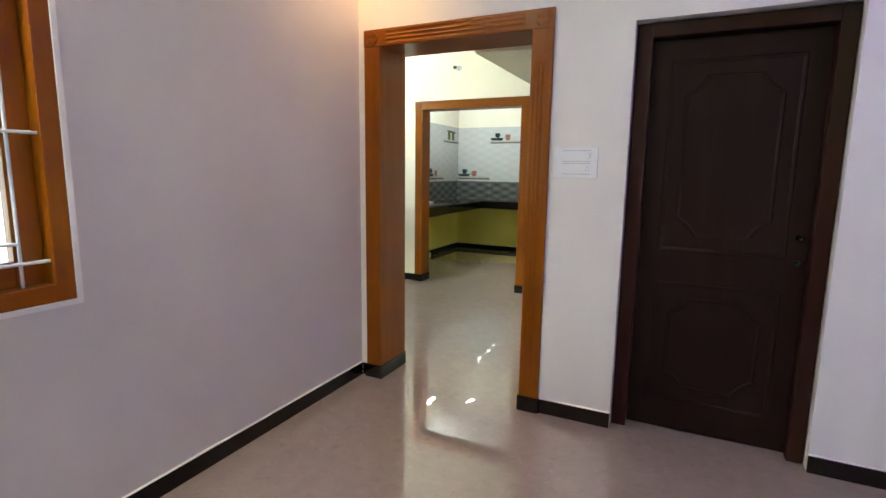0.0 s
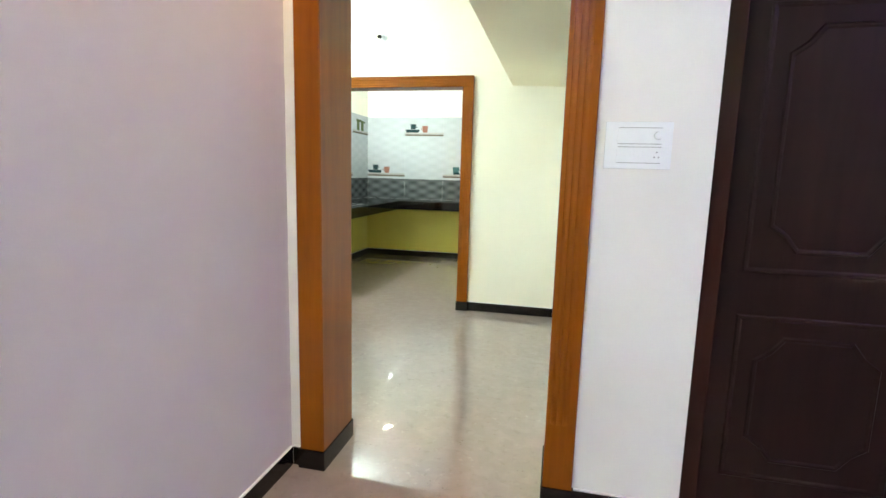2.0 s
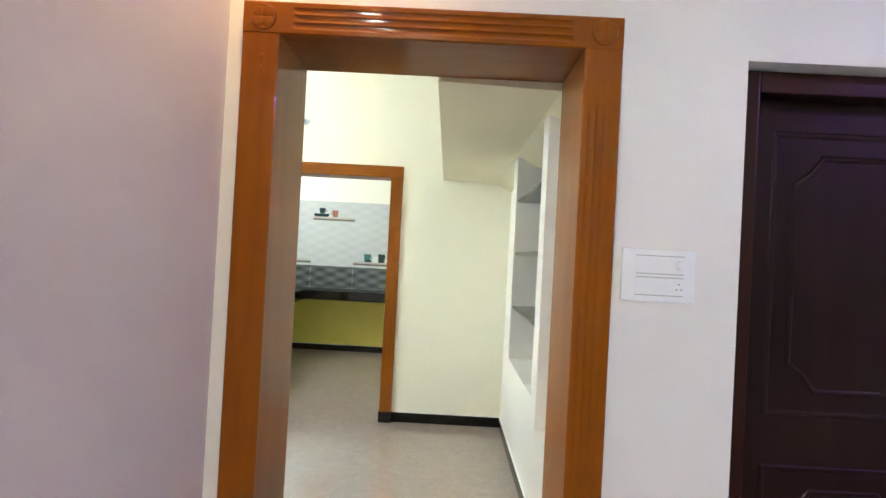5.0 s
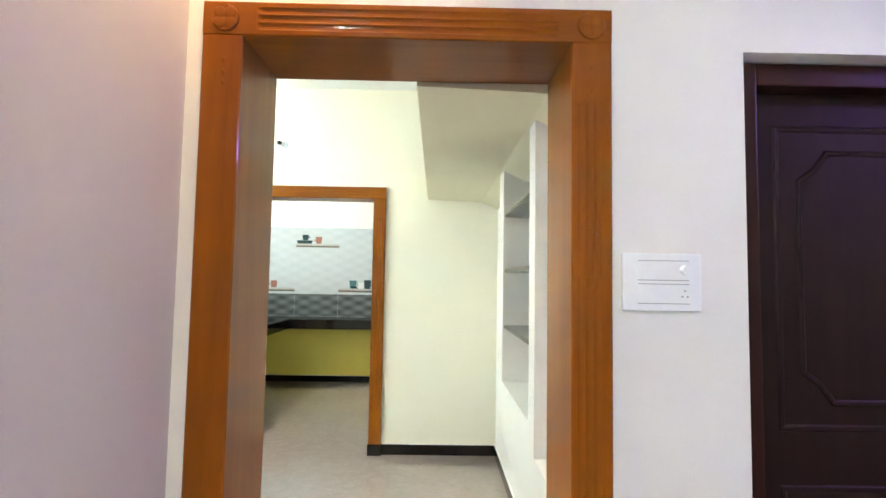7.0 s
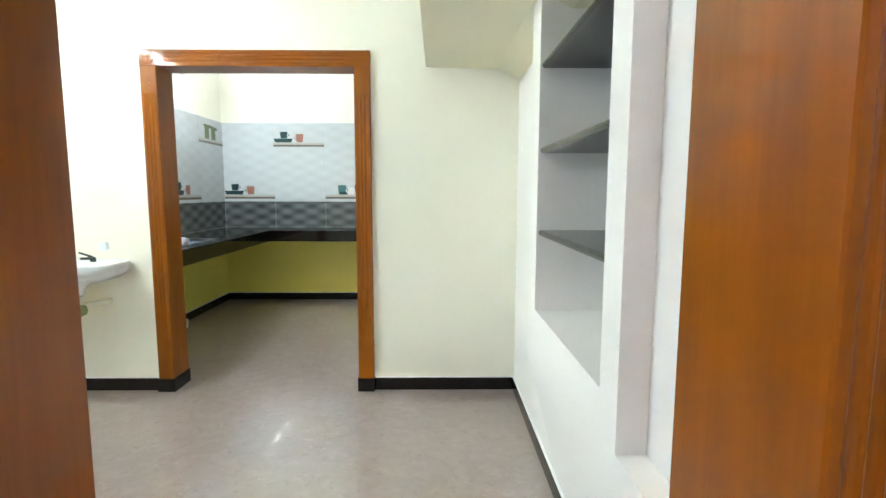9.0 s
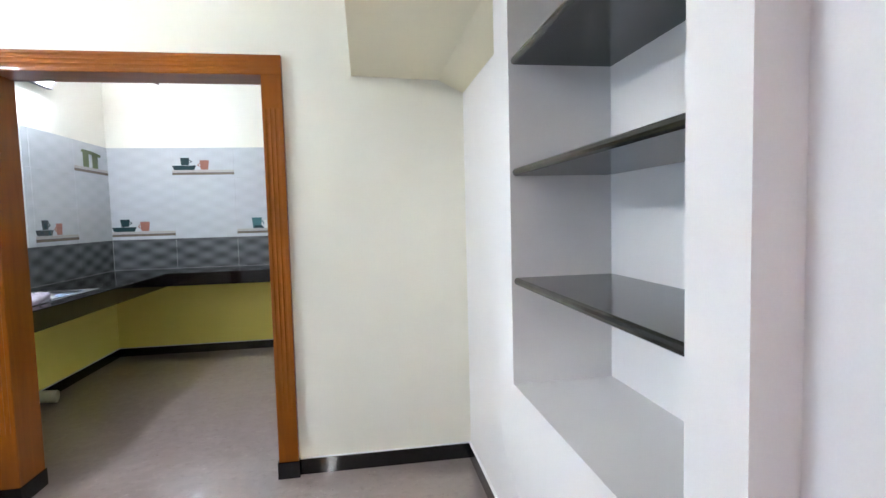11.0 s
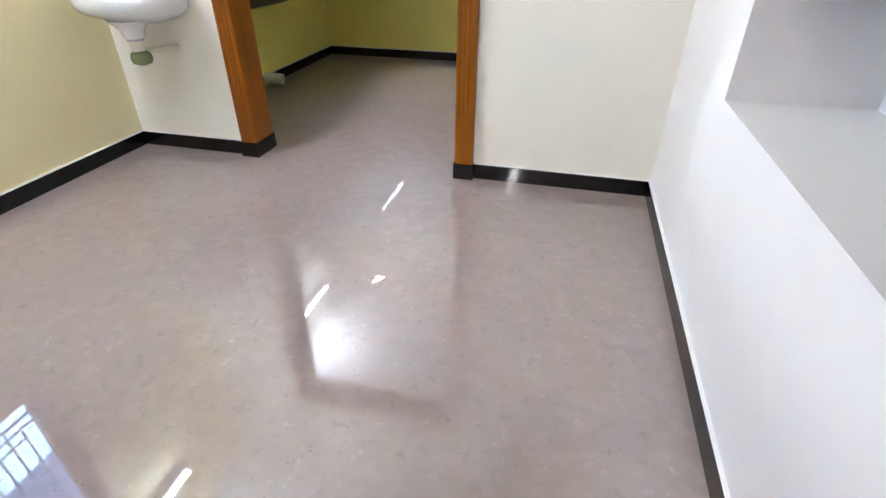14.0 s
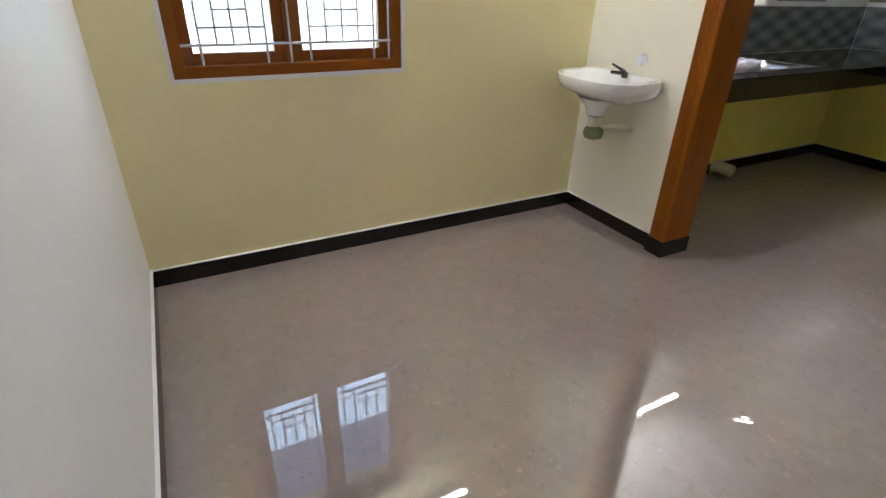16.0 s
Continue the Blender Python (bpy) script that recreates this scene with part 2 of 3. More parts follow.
OUTER_WALL = material("pale_green_plaster", (0.68, 0.74, 0.66), 0.8, scale=1.2, vary=0.08)

# ---- builders ----


def box(bm, x0, x1, y0, y1, z0, z1, bevel=0.0):
    r = bmesh.ops.create_cube(bm, size=1.0, matrix=Matrix.Translation(((x0 + x1) / 2, (y0 + y1) / 2, (z0 + z1) / 2)) @ Matrix.Diagonal((abs(x1 - x0), abs(y1 - y0), abs(z1 - z0), 1)))
    if bevel:
        es = list({e for v in r["verts"] for e in v.link_edges})
        bmesh.ops.bevel(bm, geom=es, offset=bevel, segments=2, profile=0.7, affect="EDGES")


def rod(bm, a, b, r0, r1=None, seg=20):
    a, b = Vector(a), Vector(b)
    m = Matrix.Translation((a + b) / 2) @ (b - a).to_track_quat("Z", "Y").to_matrix().to_4x4()
    bmesh.ops.create_cone(bm, cap_ends=True, segments=seg, radius1=r0, radius2=r0 if r1 is None else r1, depth=(b - a).length, matrix=m)


def lathe(bm, profile, cx, cy, seg=32):
    """Turn (radius, z) pairs round the vertical through cx, cy."""
    rings = []
    for r, z in profile:
        rings.append([bm.verts.new((cx + r * math.cos(2 * math.pi * i / seg), cy + r * math.sin(2 * math.pi * i / seg), z)) for i in range(seg)])
    for a, b in zip(rings, rings[1:]):
        for i in range(seg):
            bm.faces.new((a[i], a[(i + 1) % seg], b[(i + 1) % seg], b[i]))
    bm.faces.new(rings[0][::-1])
    bm.faces.new(rings[-1])


def part(name, bm, mat, parent=None, label="", smooth=False):
    bmesh.ops.recalc_face_normals(bm, faces=bm.faces[:])
    me = bpy.data.meshes.new(name)
    bm.to_mesh(me)
    bm.free()
    me.materials.append(mat)
    if smooth:
        for p in me.polygons:
            p.use_smooth = True
        me.set_sharp_from_angle(angle=radians(35))
    o = new(name, me)
    if parent is not None:
        o.parent = parent
        o.matrix_parent_inverse = parent.matrix_basis.inverted()
    if label:
        o["label"] = label
    return o


def boxpart(name, dims, mat, parent=None, label="", bevel=0.0):
    bm = bmesh.new()
    box(bm, *dims, bevel)
    return part(name, bm, mat, parent, label)


def empty(name, at, label, category, kind="", group=""):
    o = new(name)
    o.matrix_basis = Matrix.Translation(at)
    return tagged(o, label, category, group, kind)


def wall(name, axis, p0, p1, u0, u1, z0, z1, holes, mat, label, low=None):
    """A wall between the planes axis=p0 and p1, from u0 to u1 along the other axis, with holes (u0, u1, z0, z1) through
    it and, with low=(z, paint), a shade-tinted paint up to z.
    """
    us = sorted({u0, u1, *[v for h in holes for v in h[:2]]})
    zs = sorted({z0, z1, *[v for h in holes for v in h[2:]], *([low[0]] if low else [])})
    solid = {}
    for i in range(len(us) - 1):
        for k in range(len(zs) - 1):
            uc, zc = (us[i] + us[i + 1]) / 2, (zs[k] + zs[k + 1]) / 2
            solid[i, k] = not any(h[0] < uc < h[1] and h[2] < zc < h[3] for h in holes)
    bm, seen = bmesh.new(), {}
    def v(p, u, z):
        key = (round(p, 5), round(u, 5), round(z, 5))
        if key not in seen:
            seen[key] = bm.verts.new((p, u, z) if axis == "x" else (u, p, z))
        return seen[key]
    for (i, k), s in solid.items():
        if not s:
            continue
        a, b, c, d = us[i], us[i + 1], zs[k], zs[k + 1]
        for p in (p0, p1):
            bm.faces.new((v(p, a, c), v(p, b, c), v(p, b, d), v(p, a, d)))
        for n, e in (((i - 1, k), (a, c, a, d)), ((i + 1, k), (b, c, b, d)), ((i, k - 1), (a, c, b, c)), ((i, k + 1), (a, d, b, d))):
            if not solid.get(n, False):
                bm.faces.new((v(p0, e[0], e[1]), v(p1, e[0], e[1]), v(p1, e[2], e[3]), v(p0, e[2], e[3])))
    o = part(name, bm, mat)
    if low:
        o.data.materials.append(low[1])
        for p in o.data.polygons:
            p.material_index = int(p.center.z < low[0])
    return tagged(o, label, "wall", kind="structure")


def fluted(bm, m, width, depth, length, stop0, stop1, grooves):
    """A frame member: front face at y=0 towards -y, stopped flutes along z, eased edges. m places it."""
    g = 0.0105
    xs = [0, 0.004]
    for c in grooves:
        xs += [c - g, c - g * 0.6, c, c + g * 0.6, c + g]
    xs += [width - 0.004, width]
    dep = {}
    for c in grooves:
        dep.update({round(c - g * 0.6, 5): 0.0026, round(c, 5): 0.0036, round(c + g * 0.6, 5): 0.0026})
    zs = [0, stop0, stop0 + 0.015, length - stop1 - 0.015, length - stop1, length]
    rows = []
    for j, z in enumerate(zs):
        rows.append([bm.verts.new(m @ Vector((x, (0.004 if i in (0, len(xs) - 1) else 0) + (dep.get(round(x, 5), 0) if j in (2, 3) else 0), z))) for i, x in enumerate(xs)])
    for a, b in zip(rows, rows[1:]):
        for i in range(len(xs) - 1):
            bm.faces.new((a[i], a[i + 1], b[i + 1], b[i]))
    back = [[bm.verts.new(m @ Vector((x, depth, z))) for x in (0, width)] for z in zs]
    for j in range(len(zs) - 1):
        bm.faces.new((rows[j][0], rows[j + 1][0], back[j + 1][0], back[j][0]))
        bm.faces.new((rows[j][-1], back[j][1], back[j + 1][1], rows[j + 1][-1]))
        bm.faces.new((back[j][0], back[j + 1][0], back[j + 1][1], back[j][1]))
    bm.faces.new([*rows[0], back[0][1], back[0][0]])
    bm.faces.new([*rows[-1][::-1], back[-1][0], back[-1][1]])


def ridge(bm, pts, y, width, height):
    """A raised moulding along a closed outline of (x, z) points on the plane y, standing out towards -y."""
    n = len(pts)
    def shifted(d):
        out = []
        for i in range(n):
            p, q, r = Vector(pts[i - 1]), Vector(pts[i]), Vector(pts[(i + 1) % n])
            a, b = (q - p).normalized(), (r - q).normalized()
            na, nb = Vector((-a.y, a.x)), Vector((-b.y, b.x))
            k = (na + nb).normalized()
            out.append(q + k * d / max(0.3, k.dot(na)))
        return out
    rings = []
    for d, h in ((-width / 2, 0), (-width / 4, height), (width / 6, height * 0.75), (width / 2, 0)):
        rings.append([bm.verts.new((p.x, y - h, p.y)) for p in shifted(d)])
    for a, b in zip(rings, rings[1:]):
        for i in range(n):
            bm.faces.new((a[i], a[(i + 1) % n], b[(i + 1) % n], b[i]))
    for i in range(n):
        bm.faces.new((rings[0][i], rings[0][(i + 1) % n], rings[-1][(i + 1) % n], rings[-1][i]))


def rosette(bm, cx, y, cz, r):
    """A carved round boss with four petals."""
    m = Matrix.Translation((cx, y, cz)) @ Matrix.Rotation(radians(90), 4, "X")
    bmesh.ops.create_cone(bm, cap_ends=True, segments=32, radius1=r, radius2=r * 0.94, depth=0.004, matrix=m)
    for a in (45, 135, 225, 315):
        k = Vector((math.cos(radians(a)), 0, math.sin(radians(a)))) * r * 0.5
        s = Matrix.Translation(Vector((cx, y - 0.0015, cz)) + k) @ Matrix.Diagonal((r * 0.45, 0.0028, r * 0.45, 1))
        bmesh.ops.create_uvsphere(bm, u_segments=16, v_segments=8, radius=1, matrix=s)


def doorway(name, xi0, xi1, zi, w, y0, y1, label, plain_left=False, bosses=2, wr=0.1, wl=0.1):
    """A varnished open door frame: two fluted jambs, a fluted head, carved corner bosses, black granite feet."""
    root = empty(name, ((xi0 + xi1) / 2, y0, 0), label, "door frame", "structure")
    d = y1 - y0
    gr = [w * 0.27, w * 0.5, w * 0.73]
    for x, ww in ((xi0 - wl, wl), (xi1, wr)):
        bm = bmesh.new()
        fluted(bm, Matrix.Translation((x, y0, 0)), ww, d, zi, 0.35, 0.16, [] if plain_left and x < xi0 else gr)
        part("jamb", bm, TEAK, root)
        lo, hi = x - 0.006, x + ww + 0.006
        boxpart("plinth", (lo, hi, y0 - 0.008, y1 + 0.008, 0.0, 0.088), GRANITE, root, "black granite foot", 0.003)
    bm = bmesh.new()
    turn = Matrix.Translation((xi0 - wl, y0, zi + w)) @ Matrix.Rotation(radians(90), 4, "Y")
    fluted(bm, turn, w, d, xi1 - xi0 + wl + wr, w + 0.05, w + 0.05, gr)
    part("head", bm, TEAK_X, root)
    for x in (xi0 - w / 2, xi1 + wr / 2)[:bosses]:
        bm = bmesh.new()
        rosette(bm, x, y0 - 0.002, zi + w / 2, w * 0.4)
        part("rosette", bm, TEAK, root, "carved four-petal boss", smooth=True)
        bm = bmesh.new()
        for k in (0.07, 0.105, 0.135):
            bmesh.ops.create_uvsphere(bm, u_segments=10, v_segments=6, radius=1, matrix=Matrix.Translation((x, y0, zi - k)) @ Matrix.Diagonal((0.006, 0.0018, 0.009, 1)))
        part("carved_beads", bm, TEAK, root, smooth=True)
    return root
# ---- structure ----
H = 3.0
HL, PF, PB = -1.85, 2.825, 3.125            # hall left wall, partition front and back
RL, RF, RB = -3.675, 5.575, 5.72            # dining and kitchen left wall, dividing wall front and back
RR, NP = -0.62, -0.738                      # dining right wall, face of the niche block
KB, KR = 8.415, -0.1                        # kitchen back wall, and an unseen right wall placed for its bounce light
W1 = (-0.62, 1.119, 0.905, 2.12)            # window openings: y0, y1, z0, z1
W2 = (3.396, 4.39, 0.913, 2.12)
W3 = (6.10, 7.10, 1.20, 2.10)

bm = bmesh.new()
box(bm, -4.0, 2.7, -2.9, 8.75, -0.15, 0.0)
tagged(part("floor", bm, FLOOR), "polished mottled grey-beige vitrified floor", "floor", kind="structure")
bm = bmesh.new()
box(bm, -4.0, 2.7, -2.9, 8.75, H, H + 0.14)
tagged(part("ceiling", bm, CEIL_PAINT), "flat white painted ceiling slab", "ceiling", kind="structure")

wall("wall_hall_west", "x", HL - 0.24, HL, -2.6, PF, 0, H, [W1], HALL_PAINT, "plain pale lilac painted hall wall with a window")
wall("wall_partition", "y", PF, PB, -3.915, 2.4, 0, H, [(-1.755, -0.665, -1, 2.165), (-0.247, 0.637, -1, 2.085)], WHITE_PAINT, "white painted wall with an open doorway and a dark door")
wall("wall_west", "x", RL - 0.24, RL, PB, RF, 0, H, [W2], CREAM_PAINT, "cream yellow painted dining room wall with a window")
# kitchen walls are one cream; the yellow up to 0.84 is painted shade
wall("wall_kitchen_west", "x", RL - 0.24, RL, RF, KB, 0, H, [W3], KITCHEN_PAINT, "cream kitchen wall, its shade below the counter tinted yellow", (0.84, SHADED_CREAM_PAINT))
wall("wall_divider", "y", RF, RB, RL, KR, 0, H, [(-2.925, -1.565, -1, 2.145)], PALE_PAINT, "pale cream wall with an open doorway to the kitchen")
wall("wall_kitchen_north", "y", KB, KB + 0.24, -3.915, KR + 0.2, 0, H, [], KITCHEN_PAINT, "cream kitchen back wall, its shade below the counter tinted yellow", (0.84, SHADED_CREAM_PAINT))
wall("wall_kitchen_east", "x", KR, KR + 0.2, RB, KB, 0, H, [], KITCHEN_PAINT, "unseen cream kitchen side wall, placed for bounce light")
wall("wall_hall_east", "x", 2.4, 2.6, -2.6, PF, 0, H, [], WHITE_PAINT, "plain white hall side wall")
wall("wall_hall_south", "y", -2.8, -2.6, -2.09, 2.6, 0, H, [], WHITE_PAINT, "plain white hall back wall")

# right side of the dining room: plain wall, then the block with two recesses
bm = bmesh.new()
box(bm, RR, -0.22, 4.49, RF, 0, H)
box(bm, -0.42, -0.22, PB, 4.49, 0, H)
box(bm, NP, -0.42, 4.333, 4.49, 0.835, H)
box(bm, NP, -0.42, 3.395, 3.514, 0.835, H)
box(bm, -0.668, -0.42, PB, 3.395, 0.727, H)
for y0, y1, zt in ((PB, 3.395, 0.727), (3.395, 4.49, 0.835)):
    curve = [(RR + (NP - RR) * (3 * k * k - 2 * k ** 3), 0.085 + 0.595 * k) for k in [i / 10 for i in range(11)]]
    prof = [(-0.42, 0), (RR, 0), *curve, (NP, zt), (-0.42, zt)]
    n = len(prof)
    a, b = [[bm.verts.new((x, y, z)) for x, z in prof] for y in (y0, y1)]
    for i in range(n):
        bm.faces.new((a[i], a[(i + 1) % n], b[(i + 1) % n], b[i]))
    bm.faces.new(a)
    bm.faces.new(b[::-1])
tagged(part("wall_east", bm, NICHE_PAINT, smooth=True), "cool white wall with a built-in recessed shelf niche", "wall", kind="structure")
# loft slab over the niche side
bm = bmesh.new()
prof = [(-1.205, 2.08), (-0.75, 2.065), (RR, 2.0), (-0.42, 2.0), (-0.42, 2.18), (-1.205, 2.18)]
a, b = [[bm.verts.new((x, y, z)) for x, z in prof] for y in (PB, RF)]
for i in range(6):
    bm.faces.new((a[i], a[(i + 1) % 6], b[(i + 1) % 6], b[i]))
bm.faces.new(a)
bm.faces.new(b[::-1])
tagged(part("loft_slab", bm, LOFT_PAINT), "cream painted concrete loft slab over the shelf niche", "loft slab", kind="structure")


def skirting(x0, x1, y0, y1):
    bm = bmesh.new()
    box(bm, x0, x1, y0, y1, 0, 0.084, 0.002)
    base = tagged(part("baseboard", bm, GRANITE), "polished black granite skirting along the wall", "skirting", kind="structure")
    # white strip painted in as the highlight on the granite's top edge
    bm = bmesh.new()
    box(bm, x0, x1, y0, y1, 0.084, 0.0875)
    part("top_edge_highlight", bm, WHITE_PAINT, base, "thin white strip drawn for the lit top edge")
    return base


T = 0.012
skirting(HL, HL + T, -2.6, PF - T)
skirting(HL + T, -1.804, PF - T, PF)
skirting(-0.632, -0.247, PF - T, PF)
skirting(0.637, 2.4, PF - T, PF)
skirting(2.4 - T, 2.4, -2.6, PF - T)
skirting(HL + T, 2.4 - T, -2.6, -2.6 + T)
skirting(RL, RL + T, PB + T, RF - T)
skirting(RL, -1.79, PB, PB + T)
skirting(RL, -2.959, RF - T, RF)
skirting(-1.544, RR - T, RF - T, RF)
skirting(RR - T, RR, PB, RF)
skirting(RL, RL + T, RB, 7.0)
skirting(RL, RL + T, 7.12, KB - T)
skirting(RL, KR, KB - T, KB)
skirting(KR - T, KR, RB, KB - T)
skirting(-1.533, KR - T, RB, RB + T)
skirting(RL + T, -2.957, RB, RB + T)

doorway("door_1", -1.686, -0.752, 2.09, 0.1, 2.803, 3.110, "open varnished teak door frame with fluted face, hall side", True, wr=0.114, wl=0.112)
doorway("door_2", -2.855, -1.648, 2.07, 0.098, 5.54, 5.735, "open varnished teak door frame leading to the kitchen", bosses=1)

# closed dark door
door = empty("door_3", (0.2, 2.93, 0), "closed dark brown panelled wooden door in its frame", "door", "structure")
for x0, x1 in ((-0.243, -0.17), (0.566, 0.633)):
    boxpart("jamb", (x0, x1, 2.885, 3.0, 0.0, 2.08), DARK_FRAME, door, bevel=0.006)
boxpart("head", (-0.17, 0.566, 2.885, 3.0, 2.012, 2.08), DARK_FRAME, door, bevel=0.006)
leaf = boxpart("leaf", (-0.172, 0.569, 2.955, 2.992, 0.006, 2.014), DARK_DOOR, door, bevel=0.002)


def notched(x0, x1, z0, z1, c):
    """An outline with stepped, cut corners."""
    return [(x0 + c, z0), (x1 - c, z0), (x1 - c * 0.55, z0 + c * 0.6), (x1, z0 + c), (x1, z1 - c), (x1 - c * 0.55, z1 - c * 0.6), (x1 - c, z1), (x0 + c, z1), (x0 + c * 0.55, z1 - c * 0.6), (x0, z1 - c), (x0, z0 + c), (x0 + c * 0.55, z0 + c * 0.6)]


for z0, z1 in ((0.17, 0.80), (0.98, 1.90)):
    bm = bmesh.new()
    ridge(bm, [(-0.07, z0), (0.47, z0), (0.47, z1), (-0.07, z1)], 2.955, 0.022, 0.004)
    part("panel_moulding", bm, DARK_DOOR, leaf)
    bm = bmesh.new()
    ridge(bm, notched(0.0, 0.40, z0 + 0.075, z1 - 0.075, 0.09), 2.955, 0.02, 0.005)
    part("panel_moulding", bm, DARK_DOOR, leaf)
bm = bmesh.new()
for z in (0.955, 1.07):
    rod(bm, (0.525, 2.956, z), (0.525, 2.944, z), 0.017)
    rod(bm, (0.525, 2.944, z), (0.525, 2.925, z), 0.008)
bmesh.ops.create_uvsphere(bm, u_segments=16, v_segments=10, radius=0.014, matrix=Matrix.Translation((0.525, 2.922, 1.07)))
part("latch", bm, CHROME, leaf, "small dark chrome latch knobs", smooth=True)


def window(name, xw, y0, y1, z0, z1, label, mids=(), f=0.045, s=0.045, edge_bar=True):
    """A teak window in an outer wall whose room face is x=xw: plaster band, frame, mullion, steel grille, two glazed sashes."""
    root = empty(name, (xw, (y0 + y1) / 2, z0), label, "window", "structure")
    ym = y0 + 0.482 * (y1 - y0)
    bm = bmesh.new()
    for d in ((y0 - 0.018, y0, z0 - 0.018, z1 + 0.018), (y1, y1 + 0.018, z0 - 0.018, z1 + 0.018), (y0, y1, z0 - 0.018, z0), (y0, y1, z1, z1 + 0.018)):
        box(bm, xw - 0.01, xw + 0.009, *d)
    part("plaster_band", bm, WHITE_PAINT, root, "thin white plaster band")
    for d, m in (((y0, y0 + f, z0, z1), TEAK), ((y1 - f, y1, z0, z1), TEAK), ((y0 + f, y1 - f, z0, z0 + f), TEAK_Y), ((y0 + f, y1 - f, z1 - f, z1), TEAK_Y)):
        boxpart("frame", (xw - 0.10, xw + 0.004, *d), m, root, bevel=0.004)
    boxpart("mullion", (xw - 0.10, xw - 0.016, ym - 0.016, ym + 0.016, z0 + f, z1 - f), TEAK, root, bevel=0.004)
    for a, b in ((y0 + f, ym - 0.016), (ym + 0.016, y1 - f)):
        sash = empty("sash", (xw - 0.07, (a + b) / 2, z0 + f), "", "")
        sash.parent = root
        sash.matrix_parent_inverse = root.matrix_basis.inverted()
        for d, m in (((a, a + s, z0 + f, z1 - f), TEAK), ((b - s, b, z0 + f, z1 - f), TEAK), ((a + s, b - s, z0 + f, z0 + f + s), TEAK_Y), ((a + s, b - s, z1 - f - s, z1 - f), TEAK_Y)):
            boxpart("stile", (xw - 0.095, xw - 0.055, *d), m, sash, bevel=0.003)
        pane = boxpart("pane", (xw - 0.078, xw - 0.074, a + s - 0.004, b - s + 0.004, z0 + f + s - 0.004, z1 - f - s + 0.004), GLASS, sash)
        pane.visible_shadow = False
        # steel grille on the room side
        g0, g1 = a + 0.075, b - 0.08
        def bar(u0, v0, u1, v1, r=0.0055):
            bm = bmesh.new()
            rod(bm, (xw - 0.028, u0, v0), (xw - 0.028, u1, v1), r, seg=10)
            part("grille_bar", bm, BARS, root, smooth=True)
        for y in (g0, g1):
            bar(y, z0 + f, y, z1 - f)
        for k in (1, 2, 3):
            y = g0 + (g1 - g0) * k / 4
            bar(y, z0 + f + 0.08, y, z1 - f - 0.08)
        for e, q in ((z0 + f, 1), (z1 - f, -1)):
            bar(g0, e + q * 0.145, g1, e + q * 0.145)
            bar(g0 + (g1 - g0) / 4, e + q * 0.212, g1 - (g1 - g0) / 4, e + q * 0.212)
    for z in (z0 + f + 0.08, z1 - f - 0.08, *mids):
        bm = bmesh.new()
        rod(bm, (xw - 0.02, y0 + f, z), (xw - 0.02, y1 - f, z), 0.006, seg=10)
        part("grille_bar", bm, BARS, root, smooth=True)
    for y in (ym, y1 - f - 0.012)[:2 if edge_bar else 1]:
        bm = bmesh.new()
        rod(bm, (xw - 0.012, y, z0 + f), (xw - 0.012, y, z1 - f), 0.0045, seg=10)
        part("grille_bar", bm, BARS, root, smooth=True)
    return root


window("window_1", HL, *W1, "teak framed hall window with a pale steel grille", (1.464,), 0.06, 0.085, False)
window("window_2", RL, *W2, "teak framed dining window with a pale steel grille")
window("window_3", RL - 0.12, *W3, "teak framed kitchen window with a steel grille")

# outdoors, seen only through the windows
bm = bmesh.new()
box(bm, -60, 60, -60, 60, -0.5, -0.3)
tagged(part("ground", bm, GROUND), "bare earth yard outside the house", "ground", kind="structure")
bm = bmesh.new()
box(bm, -6.6, -6.4, -9, 16, -0.3, 1.35)
tagged(part("compound_wall", bm, OUTER_WALL), "pale green plastered compound wall outside", "wall", kind="structure")

# ---- dining room ----
for z in (1.135, 1.459, 1.781):
    shelf = empty("granite_shelf", (-0.57, 3.92, z), "polished grey-black granite shelf set into the niche", "shelf", group="niche shelves")
    boxpart("slab", (-0.710, -0.42, 3.514, 4.333, z, z + 0.022), GREY_GRANITE, shelf)
    bm = bmesh.new()
    prof = [(-0.710, 0), (-0.722, 0), (-0.728, 0.004), (-0.730, 0.011), (-0.728, 0.018), (-0.722, 0.022), (-0.710, 0.022)]
    a, b = [[bm.verts.new((x, y, z + h)) for x, h in prof] for y in (3.514, 4.333)]
    for i in range(7):
        bm.faces.new((a[i], a[(i + 1) % 7], b[(i + 1) % 7], b[i]))
    bm.faces.new(a)
    bm.faces.new(b[::-1])
    part("nosing", bm, GREY_GRANITE, shelf, "rounded front edge")


def tube_light(y0, y1, xw, z, label, glow):
    """A batten with one tube on a wall whose room face is x=xw."""
    x = xw + 0.058
    root = empty("tube_light", (x, (y0 + y1) / 2, z), label, "tube light", group="tube lights")
    boxpart("batten", (xw, xw + 0.042, y0 - 0.03, y1 + 0.03, z - 0.05, z + 0.055), PLASTIC, root, bevel=0.004)
    bm = bmesh.new()
    rod(bm, (x, y0, z), (x, y1, z), 0.010, seg=16)
    part("tube", bm, glow, root, "glowing white tube", smooth=True)
    for y in (y0, y1):
        boxpart("end_holder", (xw + 0.042, x + 0.016, y - 0.018, y + 0.008, z - 0.018, z + 0.018), PLASTIC, root, bevel=0.003)


tube_light(3.774, 4.918, RL, 2.48, "lit white tube light above the dining window", TUBE_GLOW)
tube_light(6.34, 7.49, RL, 2.51, "lit white tube light above the kitchen window", TUBE_GLOW)
